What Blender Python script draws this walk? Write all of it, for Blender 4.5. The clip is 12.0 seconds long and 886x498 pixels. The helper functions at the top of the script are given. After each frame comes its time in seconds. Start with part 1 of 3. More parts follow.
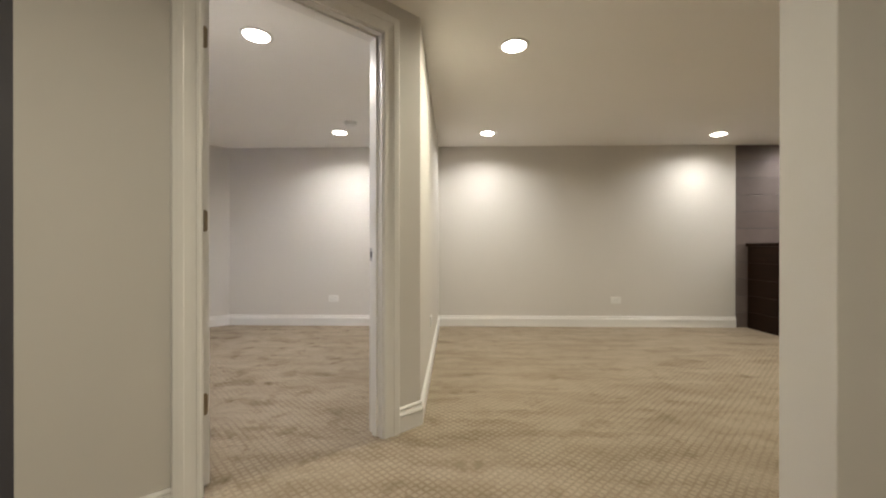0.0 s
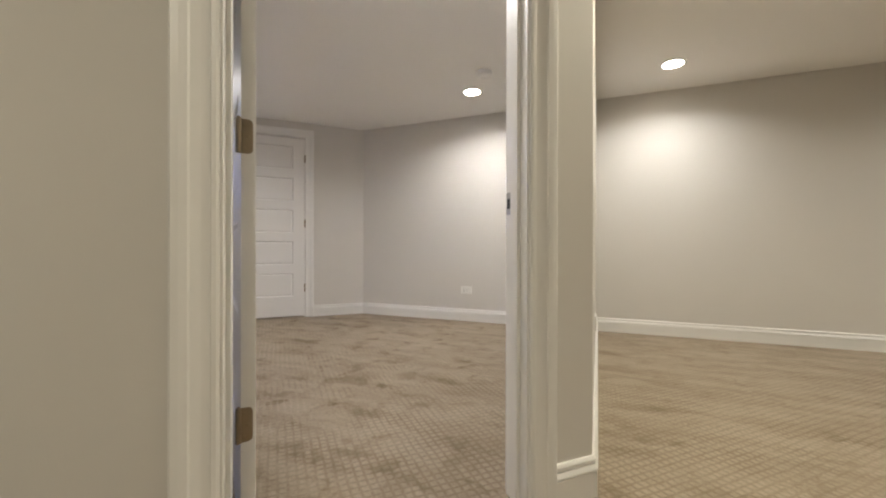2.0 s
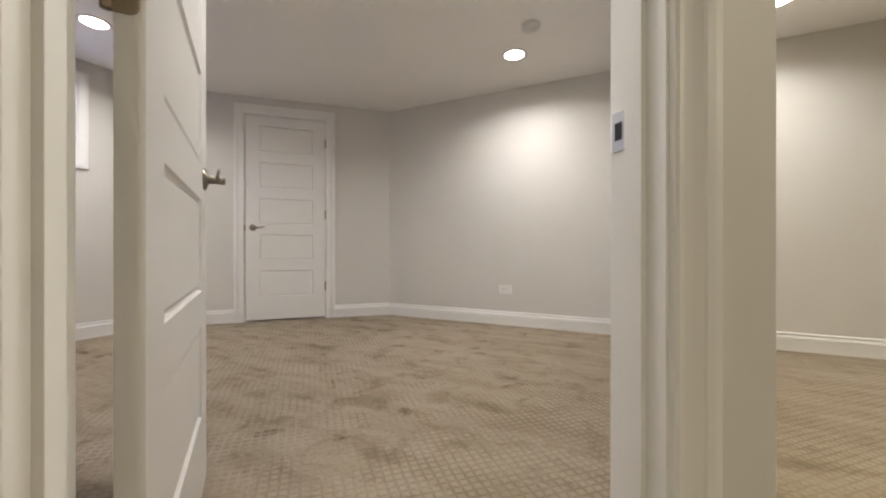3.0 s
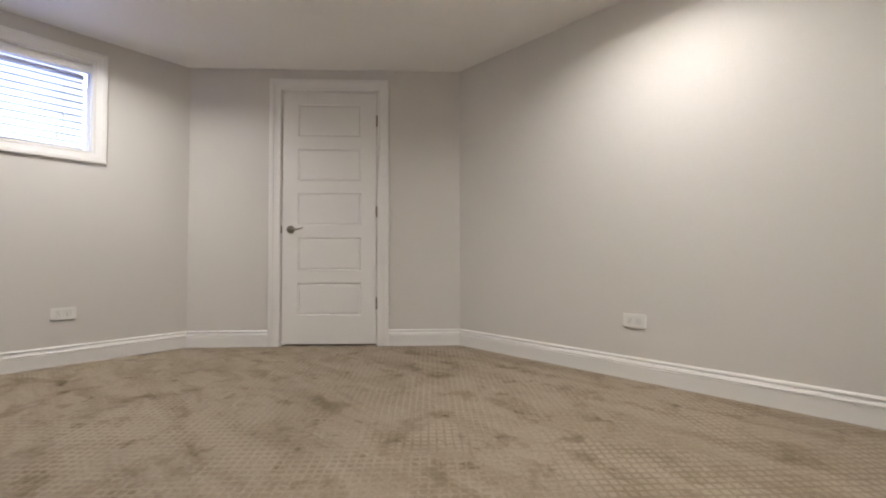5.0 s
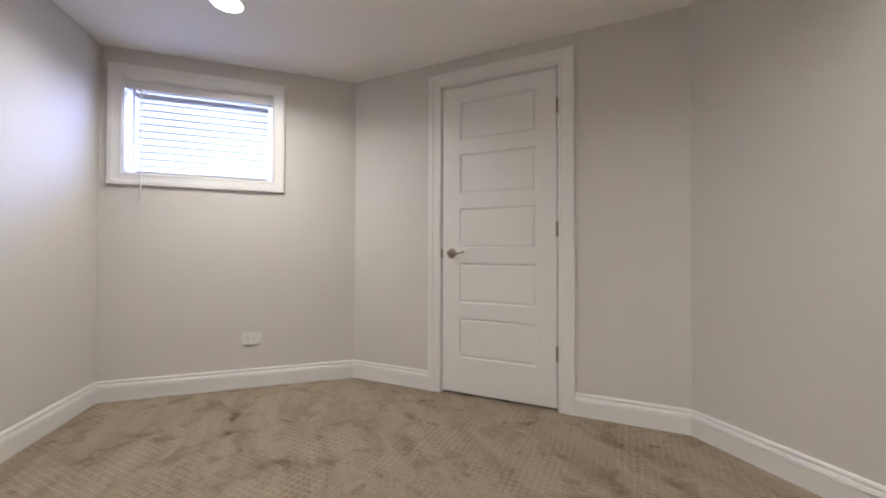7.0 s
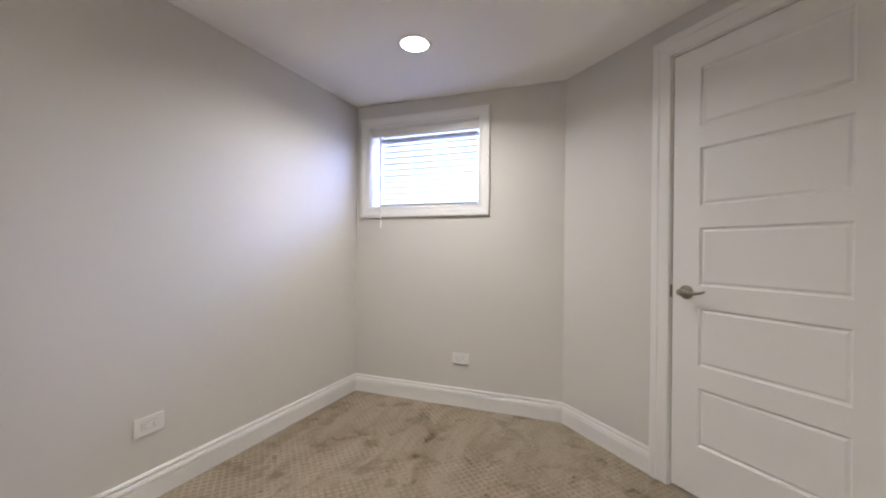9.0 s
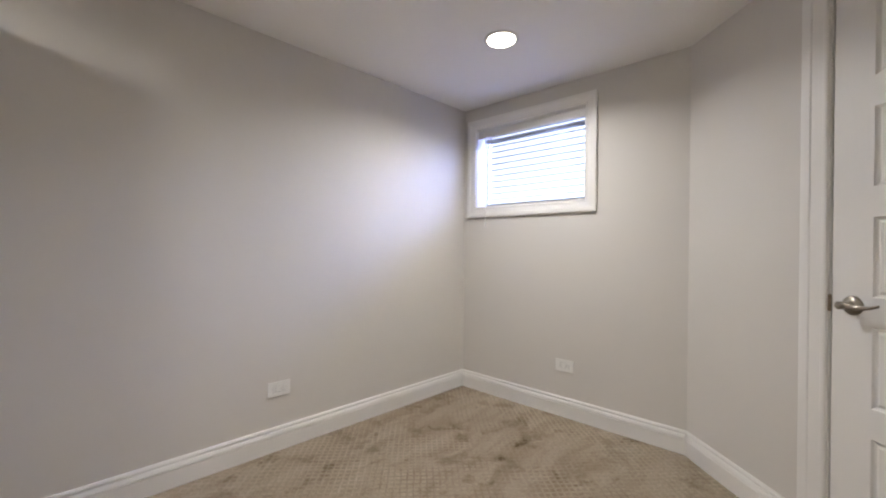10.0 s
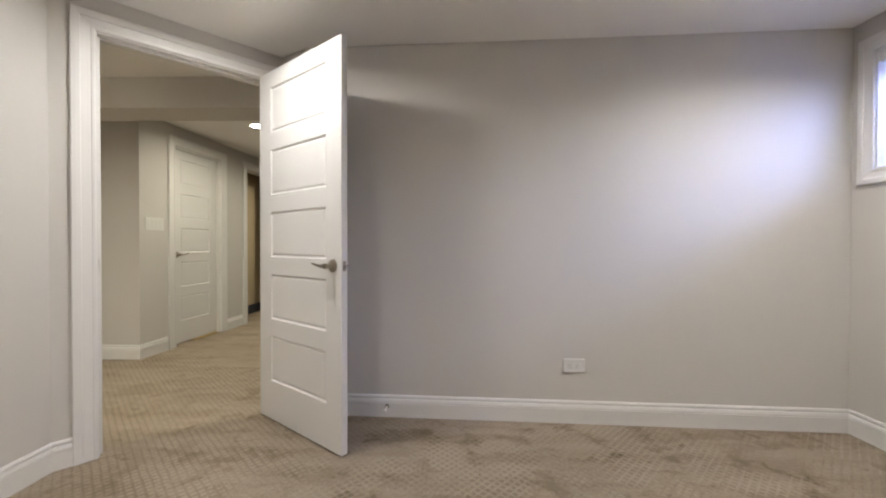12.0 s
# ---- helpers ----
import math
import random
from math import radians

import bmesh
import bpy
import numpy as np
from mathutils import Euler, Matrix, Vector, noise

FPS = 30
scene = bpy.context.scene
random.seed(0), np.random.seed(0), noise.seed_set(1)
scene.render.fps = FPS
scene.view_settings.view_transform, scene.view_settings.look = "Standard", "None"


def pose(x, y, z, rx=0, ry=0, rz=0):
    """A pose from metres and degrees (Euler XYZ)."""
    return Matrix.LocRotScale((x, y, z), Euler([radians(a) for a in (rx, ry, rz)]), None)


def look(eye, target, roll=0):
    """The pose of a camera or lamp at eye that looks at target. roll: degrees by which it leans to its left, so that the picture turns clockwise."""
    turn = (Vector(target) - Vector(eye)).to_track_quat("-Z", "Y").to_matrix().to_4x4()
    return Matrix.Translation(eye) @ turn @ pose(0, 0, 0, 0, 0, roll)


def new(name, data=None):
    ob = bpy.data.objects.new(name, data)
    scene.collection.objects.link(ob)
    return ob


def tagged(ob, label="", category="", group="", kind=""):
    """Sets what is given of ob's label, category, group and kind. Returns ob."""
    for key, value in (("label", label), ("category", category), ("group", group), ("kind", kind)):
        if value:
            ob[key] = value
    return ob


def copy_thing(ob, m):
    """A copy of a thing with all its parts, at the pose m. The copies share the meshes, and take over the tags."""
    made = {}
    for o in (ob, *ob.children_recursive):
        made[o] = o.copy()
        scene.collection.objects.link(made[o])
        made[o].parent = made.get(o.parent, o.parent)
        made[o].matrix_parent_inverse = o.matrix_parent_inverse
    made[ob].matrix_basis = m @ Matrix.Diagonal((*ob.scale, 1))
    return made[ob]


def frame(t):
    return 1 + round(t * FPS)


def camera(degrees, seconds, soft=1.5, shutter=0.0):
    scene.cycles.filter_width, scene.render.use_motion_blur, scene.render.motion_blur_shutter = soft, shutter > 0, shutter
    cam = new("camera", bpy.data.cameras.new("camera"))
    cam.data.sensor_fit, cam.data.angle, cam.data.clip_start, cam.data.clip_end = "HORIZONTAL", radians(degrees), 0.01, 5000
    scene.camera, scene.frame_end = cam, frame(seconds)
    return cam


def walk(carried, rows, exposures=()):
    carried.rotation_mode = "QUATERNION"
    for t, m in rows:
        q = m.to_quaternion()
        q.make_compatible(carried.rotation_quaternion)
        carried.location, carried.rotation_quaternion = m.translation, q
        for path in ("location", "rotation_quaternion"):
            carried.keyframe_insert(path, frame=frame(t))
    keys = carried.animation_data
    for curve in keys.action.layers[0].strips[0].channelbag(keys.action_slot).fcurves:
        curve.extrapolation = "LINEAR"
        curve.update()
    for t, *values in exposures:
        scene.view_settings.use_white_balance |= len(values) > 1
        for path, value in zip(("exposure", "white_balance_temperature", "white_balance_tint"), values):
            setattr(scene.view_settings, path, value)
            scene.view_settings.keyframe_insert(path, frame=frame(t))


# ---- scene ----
cam = camera(97.8, 12.0, 2.1)
PATH = [
    (0, (-0.148, 0.390, 0.978), (-0.199, 2.389, 0.975), 0.0),
    (0.5, (-0.117, 0.574, 0.967), (-0.394, 2.555, 0.951), 0.4),
    (1, (-0.161, 0.769, 0.900), (-0.630, 2.713, 0.888), 0.3),
    (1.5, (-0.228, 0.977, 0.850), (-0.857, 2.875, 0.851), 0.2),
    (2, (-0.315, 1.195, 0.800), (-1.058, 3.052, 0.798), 0.1),
    (2.5, (-0.421, 1.432, 0.775), (-1.256, 3.250, 0.765), -0.1),
    (3, (-0.556, 1.665, 0.733), (-1.442, 3.458, 0.732), 0.0),
    (3.2, (-0.609, 1.774, 0.734), (-1.525, 3.552, 0.733), -0.1),
    (4.8, (-0.868, 2.792, 0.697), (-2.196, 4.288, 0.731), -0.2),
    (5, (-0.936, 2.849, 0.706), (-2.301, 4.310, 0.756), -0.1),
    (5.5, (-1.116, 3.002, 0.752), (-2.598, 4.344, 0.798), -0.1),
    (6, (-1.274, 3.106, 0.814), (-2.881, 4.294, 0.859), 0.1),
    (6.5, (-1.425, 3.230, 0.884), (-3.173, 4.201, 0.913), 0.2),
    (7, (-1.534, 3.361, 0.932), (-3.418, 4.032, 0.964), 0.2),
    (7.2, (-1.579, 3.406, 0.952), (-3.503, 3.955, 0.986), 0.2),
    (8.8, (-1.853, 3.796, 1.130), (-3.773, 3.233, 1.132), 0.6),
    (9, (-1.886, 3.850, 1.135), (-3.763, 3.159, 1.135), 0.6),
    (9.5, (-1.991, 3.973, 1.139), (-3.718, 2.965, 1.140), 0.7),
    (10, (-2.056, 4.130, 1.122), (-3.545, 2.800, 1.122), 0.7),
    (10.5, (-2.156, 4.275, 1.122), (-3.310, 2.640, 1.110), 0.6),
    (11, (-2.204, 4.345, 1.115), (-2.985, 2.500, 1.089), 0.5),
    (11.5, (-2.250, 4.345, 1.095), (-2.620, 2.380, 1.067), 0.2),
    (11.7, (-2.270, 4.335, 1.075), (-2.479, 2.345, 1.050), 0.1),
    (12, (-2.307, 4.319, 1.050), (-2.280, 2.319, 1.029), 0.1),
]

walk(cam, [(t, look(eye, target, roll)) for t, eye, target, roll in PATH],
     [(0.0, -0.03, 6500, 10), (5.5, -0.09, 6500, 10), (9.0, -0.11, 6400, 10), (12.0, -0.10, 6450, 10)])

# ---- plan, in metres ----
H = 2.262            # ceiling
BASE_H = 0.132       # baseboard
BACK_Y = 5.27        # back wall of the bedroom and of the living area
WIN_X = -4.56        # window wall
DIAG_A = (-4.56, 3.72)   # closet wall, window end
DIAG_B = (-3.01, 5.27)   # closet wall, back end
PART_X, PART_R = -0.33, -0.47   # partition, living face and bedroom face
BLOCK_X = 3.353      # where the dark block wall begins
HALL_X, HALL_Y = 0.51, 0.83     # corner of the hall wall
EAST_X, SOUTH_Y = 5.6, -3.2


def long_y(x):
    return 2.125 - 0.062 * (x + 4.56)


# entry wall: origin at the strike jamb, d along the wall, n into the bedroom
ES = Vector((-0.56, 2.396))
ED = Vector((0.713, 0.701)).normalized()
EN = Vector((-ED.y, ED.x))
E_IN, E_OUT = 0.058, -0.058     # the wall's bedroom face and hall face
E_L, E_R = -0.785, 0.012        # jamb faces
E_TOP = 2.08


def ew(a, n):
    p = ES + ED * a + EN * n
    return (p.x, p.y)


DARK_X, DARK_Y = ew(-1.257, E_OUT)   # corner of the dark hall wall

# ---- world and large lights ----
world = bpy.data.worlds.new("world")
scene.world = world
world.use_nodes = True
wn = world.node_tree
sky = wn.nodes.new("ShaderNodeTexSky")
sky.sky_type = "NISHITA"
sky.sun_disc = False
sky.sun_elevation, sky.sun_rotation = radians(35), radians(200)
wn.links.new(sky.outputs["Color"], wn.nodes["Background"].inputs["Color"])
wn.nodes["Background"].inputs["Strength"].default_value = 0.12

CAN_WATTS, CAN_COLOUR = 17.8, (1.0, 0.932, 0.735)
ROOM_CANS = [(-1.40, 4.64), (-1.33, 2.69), (-3.82, 2.96)]
# last can, (2.83, 2.85), is unseen and added to balance the living area's light
LIVING_CANS = [(0.24, 2.85), (0.235, 4.70), (2.83, 4.80), (4.02, 4.97), (4.60, 4.80), (2.83, 2.85)]
# second hall can is unseen, added to brighten the hall's far end
HALL_CANS = [(-0.37, 0.39), (-0.42, -1.55)]


def can_lamp(x, y, watts, colour, spread=150):
    data = bpy.data.lights.new("can_bulb", "AREA")
    data.energy, data.color = watts, colour
    data.shape, data.size, data.spread = "DISK", 0.13, radians(spread)
    ob = new("can_bulb", data)
    ob.matrix_world = pose(x, y, H - 0.012)
    return ob


for cx, cy in ROOM_CANS:
    can_lamp(cx, cy, CAN_WATTS * (0.86 if cy < 2.9 else 0.95), (1.0, 0.972, 0.945), 166 if cy < 2.9 else 152)
for cx, cy in LIVING_CANS:
    near_wall = cy > 4.0
    can_lamp(cx, cy, CAN_WATTS * ((0.95 if cx > 4.2 else 0.36 if cx > 4 else 0.57 if cx > 2 else 0.73) if near_wall else 1.30), (1.0, 0.97, 0.925) if near_wall else CAN_COLOUR, 148 if near_wall else 168)
for cx, cy in HALL_CANS:
    can_lamp(cx, cy, CAN_WATTS * 0.94, CAN_COLOUR, 165)

daylight = bpy.data.lights.new("window_daylight", "AREA")
daylight.shape, daylight.size, daylight.size_y = "RECTANGLE", 2.4, 1.3
daylight.energy, daylight.color = 545.0, (0.35, 0.44, 1.0)
day = new("window_daylight", daylight)
day.matrix_world = look((-5.9, 4.0, 2.88), (-4.5, 2.6, 1.75))


# ---- materials ----
def mat(name, colour, rough=0.6, metal=0.0, vary=0.06, scale=6.0, bump=0.0, bump_scale=300.0, spec=0.5, coat=0.0):
    m = bpy.data.materials.new(name)
    m.use_nodes = True
    t, lk = m.node_tree.nodes, m.node_tree.links
    b = t["Principled BSDF"]
    b.inputs["Roughness"].default_value = rough
    b.inputs["Metallic"].default_value = metal
    b.inputs["Specular IOR Level"].default_value = spec
    b.inputs["Coat Weight"].default_value = coat
    co = t.new("ShaderNodeTexCoord")
    n1 = t.new("ShaderNodeTexNoise")
    n1.inputs["Scale"].default_value = scale
    n1.inputs["Detail"].default_value = 6.0
    lk.new(co.outputs["Object"], n1.inputs["Vector"])
    mix = t.new("ShaderNodeMix")
    mix.data_type = "RGBA"
    lo = [c * (1 - vary) for c in colour] + [1]
    hi = [min(1, c * (1 + vary)) for c in colour] + [1]
    mix.inputs["A"].default_value, mix.inputs["B"].default_value = lo, hi
    lk.new(n1.outputs["Fac"], mix.inputs["Factor"])
    lk.new(mix.outputs["Result"], b.inputs["Base Color"])
    rr = t.new("ShaderNodeMapRange")
    rr.inputs["To Min"].default_value = max(0.02, rough - 0.06)
    rr.inputs["To Max"].default_value = min(1, rough + 0.06)
    lk.new(n1.outputs["Fac"], rr.inputs["Value"])
    lk.new(rr.outputs["Result"], b.inputs["Roughness"])
    if bump:
        n2 = t.new("ShaderNodeTexNoise")
        n2.inputs["Scale"].default_value = bump_scale
        n2.inputs["Detail"].default_value = 3.0
        lk.new(co.outputs["Object"], n2.inputs["Vector"])
        bp = t.new("ShaderNodeBump")
        bp.inputs["Strength"].default_value = bump
        bp.inputs["Distance"].default_value = 0.002
        lk.new(n2.outputs["Fac"], bp.inputs["Height"])
        lk.new(bp.outputs["Normal"], b.inputs["Normal"])
    return m


M_WALL = mat("greige_wall_paint", (0.614, 0.588, 0.551), 0.75, vary=0.03, scale=1.3, bump=0.12, bump_scale=260, spec=0.3)
M_CEIL = mat("flat_ceiling_paint", (0.86, 0.845, 0.815), 0.9, vary=0.03, scale=0.9, bump=0.10, bump_scale=220, spec=0.2)
M_TRIM = mat("white_trim_paint", (0.75, 0.735, 0.71), 0.38, vary=0.02, scale=3, bump=0.02, bump_scale=90)
M_DOOR = mat("white_door_paint", (0.74, 0.725, 0.70), 0.42, vary=0.02, scale=2, bump=0.08, bump_scale=140)
M_PLATE = mat("white_plastic", (0.74, 0.73, 0.70), 0.3, vary=0.01)
M_RECESS_SHADE = mat("outlet_recess_shade", (0.05, 0.05, 0.05), 0.6)
M_NICKEL = mat("satin_nickel", (0.31, 0.275, 0.23), 0.30, 1.0, vary=0.05, scale=40)
M_BRONZE = mat("aged_nickel_hinge", (0.30, 0.24, 0.17), 0.40, 1.0, vary=0.08, scale=60)
M_TAN = mat("tan_wall_paint", (0.50, 0.40, 0.26), 0.75, vary=0.04, scale=1.5, bump=0.1, bump_scale=240, spec=0.3)
M_DARK = mat("dark_plum_paint", (0.046, 0.044, 0.054), 0.6, vary=0.12, scale=3, bump=0.2, bump_scale=120)
M_HOLE_SHADE = mat("hole_shade_black", (0.02, 0.02, 0.02), 0.8)
M_STEELTUBE = mat("chrome", (0.75, 0.75, 0.77), 0.12, 1.0, vary=0.02)
M_STRIKE = mat("satin_strike_steel", (0.42, 0.41, 0.40), 0.38, 1.0, vary=0.05, scale=30)
M_BRASS = mat("brass_gap_light", (0.75, 0.55, 0.22), 0.35, 1.0)
M_SILL = mat("concrete_well", (0.42, 0.41, 0.39), 0.9, vary=0.2, scale=8, bump=0.4, bump_scale=60)


def carpet_material():
    m = bpy.data.materials.new("patterned_loop_carpet")
    m.use_nodes = True
    t, lk = m.node_tree.nodes, m.node_tree.links
    b = t["Principled BSDF"]
    b.inputs["Roughness"].default_value = 0.95
    b.inputs["Specular IOR Level"].default_value = 0.1
    b.inputs["Sheen Weight"].default_value = 0.06
    b.inputs["Sheen Roughness"].default_value = 0.6
    co = t.new("ShaderNodeTexCoord")
    mp = t.new("ShaderNodeMapping")
    mp.inputs["Rotation"].default_value = (0, 0, radians(45))
    lk.new(co.outputs["Object"], mp.inputs["Vector"])

    def math_node(op, a, bb=None, c=None):
        nd = t.new("ShaderNodeMath")
        nd.operation = op
        for i, v in enumerate((a, bb, c)):
            if v is None:
                continue
            if isinstance(v, (int, float)):
                nd.inputs[i].default_value = v
            else:
                lk.new(v, nd.inputs[i])
        return nd.outputs[0]

    def noise_node(scale, detail, rough=0.55, vec=None):
        nd = t.new("ShaderNodeTexNoise")
        nd.inputs["Scale"].default_value = scale
        nd.inputs["Detail"].default_value = detail
        nd.inputs["Roughness"].default_value = rough
        lk.new(vec if vec is not None else co.outputs["Object"], nd.inputs["Vector"])
        return nd.outputs["Fac"]

    def ramp(v, lo, hi):
        nd = t.new("ShaderNodeMapRange")
        nd.interpolation_type = "SMOOTHSTEP"
        nd.inputs["From Min"].default_value, nd.inputs["From Max"].default_value = lo, hi
        lk.new(v, nd.inputs["Value"])
        return nd.outputs["Result"]

    # slight wander of the woven rows
    wob = t.new("ShaderNodeTexNoise")
    wob.inputs["Scale"].default_value = 9.0
    lk.new(mp.outputs["Vector"], wob.inputs["Vector"])
    off = t.new("ShaderNodeVectorMath")
    off.operation = "MULTIPLY_ADD"
    lk.new(wob.outputs["Color"], off.inputs[0])
    off.inputs[1].default_value = (0.012, 0.012, 0)
    lk.new(mp.outputs["Vector"], off.inputs[2])
    sep = t.new("ShaderNodeSeparateXYZ")
    lk.new(off.outputs["Vector"], sep.inputs[0])
    P = 0.0315

    def tri(v):
        # 0 at the middle of a square, 1 on the line between squares
        f = math_node("FRACT", math_node("DIVIDE", v, P))
        return math_node("MULTIPLY", math_node("ABSOLUTE", math_node("SUBTRACT", f, 0.5)), 2.0)
    gx, gy = ramp(tri(sep.outputs["X"]), 0.56, 0.80), ramp(tri(sep.outputs["Y"]), 0.56, 0.80)
    lines = math_node("MAXIMUM", gx, gy)
    square = math_node("SUBTRACT", 1.0, lines)
    # brushed nap: pale woven areas, areas brushed the other way in which the weave shows dark, and soft trodden smudges
    warp = t.new("ShaderNodeTexNoise")
    warp.inputs["Scale"].default_value, warp.inputs["Detail"].default_value = 5.0, 3.0
    lk.new(co.outputs["Object"], warp.inputs["Vector"])
    bent = t.new("ShaderNodeVectorMath")
    bent.operation = "MULTIPLY_ADD"
    lk.new(warp.outputs["Color"], bent.inputs[0])
    bent.inputs[1].default_value = (0.16, 0.16, 0)
    lk.new(co.outputs["Object"], bent.inputs[2])
    bend = bent.outputs["Vector"]

    def stroke(angle, along, across):
        # long soft marks of feet and brush, in one direction
        st = t.new("ShaderNodeMapping")
        st.inputs["Rotation"].default_value = (0, 0, radians(angle))
        st.inputs["Scale"].default_value = (along, across, 1)
        lk.new(bend, st.inputs["Vector"])
        return noise_node(1.0, 3.0, 0.55, st.outputs["Vector"])
    streak_a, streak_b = ramp(stroke(25, 1.5, 8.0), 0.44, 0.62), ramp(stroke(-62, 1.8, 6.5), 0.46, 0.64)
    smudge = ramp(noise_node(5.0, 5.0, 0.64, bend), 0.49, 0.68)
    spot = ramp(noise_node(7.0, 3.0, 0.55, bend), 0.585, 0.70)
    broad = noise_node(0.9, 3.0)
    fibre = noise_node(420.0, 2.0)
    yarn = noise_node(70.0, 3.0)
    # pile shading by viewing side, put into colour: weave lines darken towards the hall
    place = t.new("ShaderNodeSeparateXYZ")
    lk.new(co.outputs["Object"], place.inputs[0])
    hall_sheen = math_node("MULTIPLY_ADD", ramp(place.outputs["X"], -2.3, -0.2), -0.32, 0.03)
    nap = ramp(math_node("ADD", noise_node(1.9, 4.0, 0.6, bend), hall_sheen), 0.36, 0.60)
    calm = math_node("MULTIPLY_ADD", ramp(place.outputs["X"], -1.8, 0.0), -0.5, 1.0)
    smudge, spot = math_node("MULTIPLY", smudge, calm), math_node("MULTIPLY", spot, calm)
    weave = math_node("MULTIPLY", math_node("MULTIPLY_ADD", smudge, -0.55, 1.0), math_node("MULTIPLY_ADD", ramp(noise_node(2.6, 4.0, 0.65), 0.34, 0.62), 0.60, 0.40))
    sign = math_node("MULTIPLY_ADD", nap, 0.57, -0.29)
    v = math_node("MULTIPLY_ADD", math_node("SUBTRACT", lines, 0.42), math_node("MULTIPLY", weave, sign), 0.79)
    v = math_node("SUBTRACT", v, math_node("MULTIPLY", smudge, 0.31))
    v = math_node("SUBTRACT", v, math_node("MULTIPLY", streak_a, 0.15))
    v = math_node("SUBTRACT", v, math_node("MULTIPLY", streak_b, 0.13))
    v = math_node("SUBTRACT", v, math_node("MULTIPLY", spot, math_node("MULTIPLY_ADD", square, 0.18, 0.24)))
    v = math_node("MULTIPLY", v, math_node("MULTIPLY_ADD", broad, 0.36, 0.82))
    v = math_node("MULTIPLY", v, math_node("MULTIPLY_ADD", fibre, 0.9, 0.55))
    v = math_node("MULTIPLY", v, math_node("MULTIPLY_ADD", yarn, 0.8, 0.60))
    col = t.new("ShaderNodeMix")
    col.data_type = "RGBA"
    col.inputs["A"].default_value = (0.100, 0.063, 0.022, 1)
    col.inputs["B"].default_value = (0.380, 0.314, 0.240, 1)
    lk.new(v, col.inputs["Factor"])
    lk.new(col.outputs["Result"], b.inputs["Base Color"])
    hgt = math_node("ADD", math_node("MULTIPLY", lines, 0.6), math_node("MULTIPLY", fibre, 0.5))
    bp = t.new("ShaderNodeBump")
    bp.inputs["Strength"].default_value = 0.6
    bp.inputs["Distance"].default_value = 0.004
    lk.new(hgt, bp.inputs["Height"])
    lk.new(bp.outputs["Normal"], b.inputs["Normal"])
    return m


def wood_material():
    m = mat("espresso_stained_wood", (0.03, 0.017, 0.009), 0.5, vary=0.1, spec=0.10)
    t, lk = m.node_tree.nodes, m.node_tree.links
    b = t["Principled BSDF"]
    co = t.new("ShaderNodeTexCoord")
    mp = t.new("ShaderNodeMapping")
    mp.inputs["Scale"].default_value = (8, 1.2, 14)
    lk.new(co.outputs["Object"], mp.inputs["Vector"])
    n = t.new("ShaderNodeTexNoise")
    n.inputs["Scale"].default_value, n.inputs["Detail"].default_value = 2.5, 8
    n.inputs["Distortion"].default_value = 1.2
    lk.new(mp.outputs["Vector"], n.inputs["Vector"])
    mix = t.new("ShaderNodeMix")
    mix.data_type = "RGBA"
    mix.inputs["A"].default_value = (0.006, 0.003, 0.002, 1)
    mix.inputs["B"].default_value = (0.024, 0.0105, 0.005, 1)
    lk.new(n.outputs["Fac"], mix.inputs["Factor"])
    lk.new(mix.outputs["Result"], b.inputs["Base Color"])
    return m


def block_material():
    m = mat("dark_painted_board", (0.125, 0.096, 0.088), 0.6, vary=0.25, scale=5, bump=0.3, bump_scale=110)
    t, lk = m.node_tree.nodes, m.node_tree.links
    b = t["Principled BSDF"]
    src = b.inputs["Base Color"].links[0].from_socket
    info = t.new("ShaderNodeObjectInfo")
    hsv = t.new("ShaderNodeHueSaturation")
    mr = t.new("ShaderNodeMapRange")
    mr.inputs["To Min"].default_value, mr.inputs["To Max"].default_value = 0.85, 1.15
    lk.new(info.outputs["Random"], mr.inputs["Value"])
    lk.new(mr.outputs["Result"], hsv.inputs["Value"])
    lk.new(src, hsv.inputs["Color"])
    lk.new(hsv.outputs["Color"], b.inputs["Base Color"])
    return m


def glass_material():
    m = bpy.data.materials.new("clear_glass")
    m.use_nodes = True
    b = m.node_tree.nodes["Principled BSDF"]
    b.inputs["Transmission Weight"].default_value = 1.0
    b.inputs["Roughness"].default_value = 0.02
    b.inputs["IOR"].default_value = 1.2
    return m


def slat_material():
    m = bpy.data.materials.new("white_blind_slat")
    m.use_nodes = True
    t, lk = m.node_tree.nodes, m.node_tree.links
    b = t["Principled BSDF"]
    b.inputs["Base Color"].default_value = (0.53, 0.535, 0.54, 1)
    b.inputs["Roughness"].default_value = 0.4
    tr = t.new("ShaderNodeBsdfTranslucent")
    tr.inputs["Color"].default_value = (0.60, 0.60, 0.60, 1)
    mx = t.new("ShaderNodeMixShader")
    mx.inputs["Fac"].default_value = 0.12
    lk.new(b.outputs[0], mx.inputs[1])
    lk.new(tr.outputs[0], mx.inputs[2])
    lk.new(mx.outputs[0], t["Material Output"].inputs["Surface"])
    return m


def glow_material(name, colour, strength):
    m = bpy.data.materials.new(name)
    m.use_nodes = True
    b = m.node_tree.nodes["Principled BSDF"]
    b.inputs["Base Color"].default_value = (0.8, 0.8, 0.8, 1)
    b.inputs["Emission Color"].default_value = (*colour, 1)
    b.inputs["Emission Strength"].default_value = strength
    return m


M_CARPET, M_WOOD, M_BLOCK = carpet_material(), wood_material(), block_material()
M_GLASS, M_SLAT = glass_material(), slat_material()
M_BULB = glow_material("lit_lamp_lens", (1.0, 0.93, 0.80), 30.0)
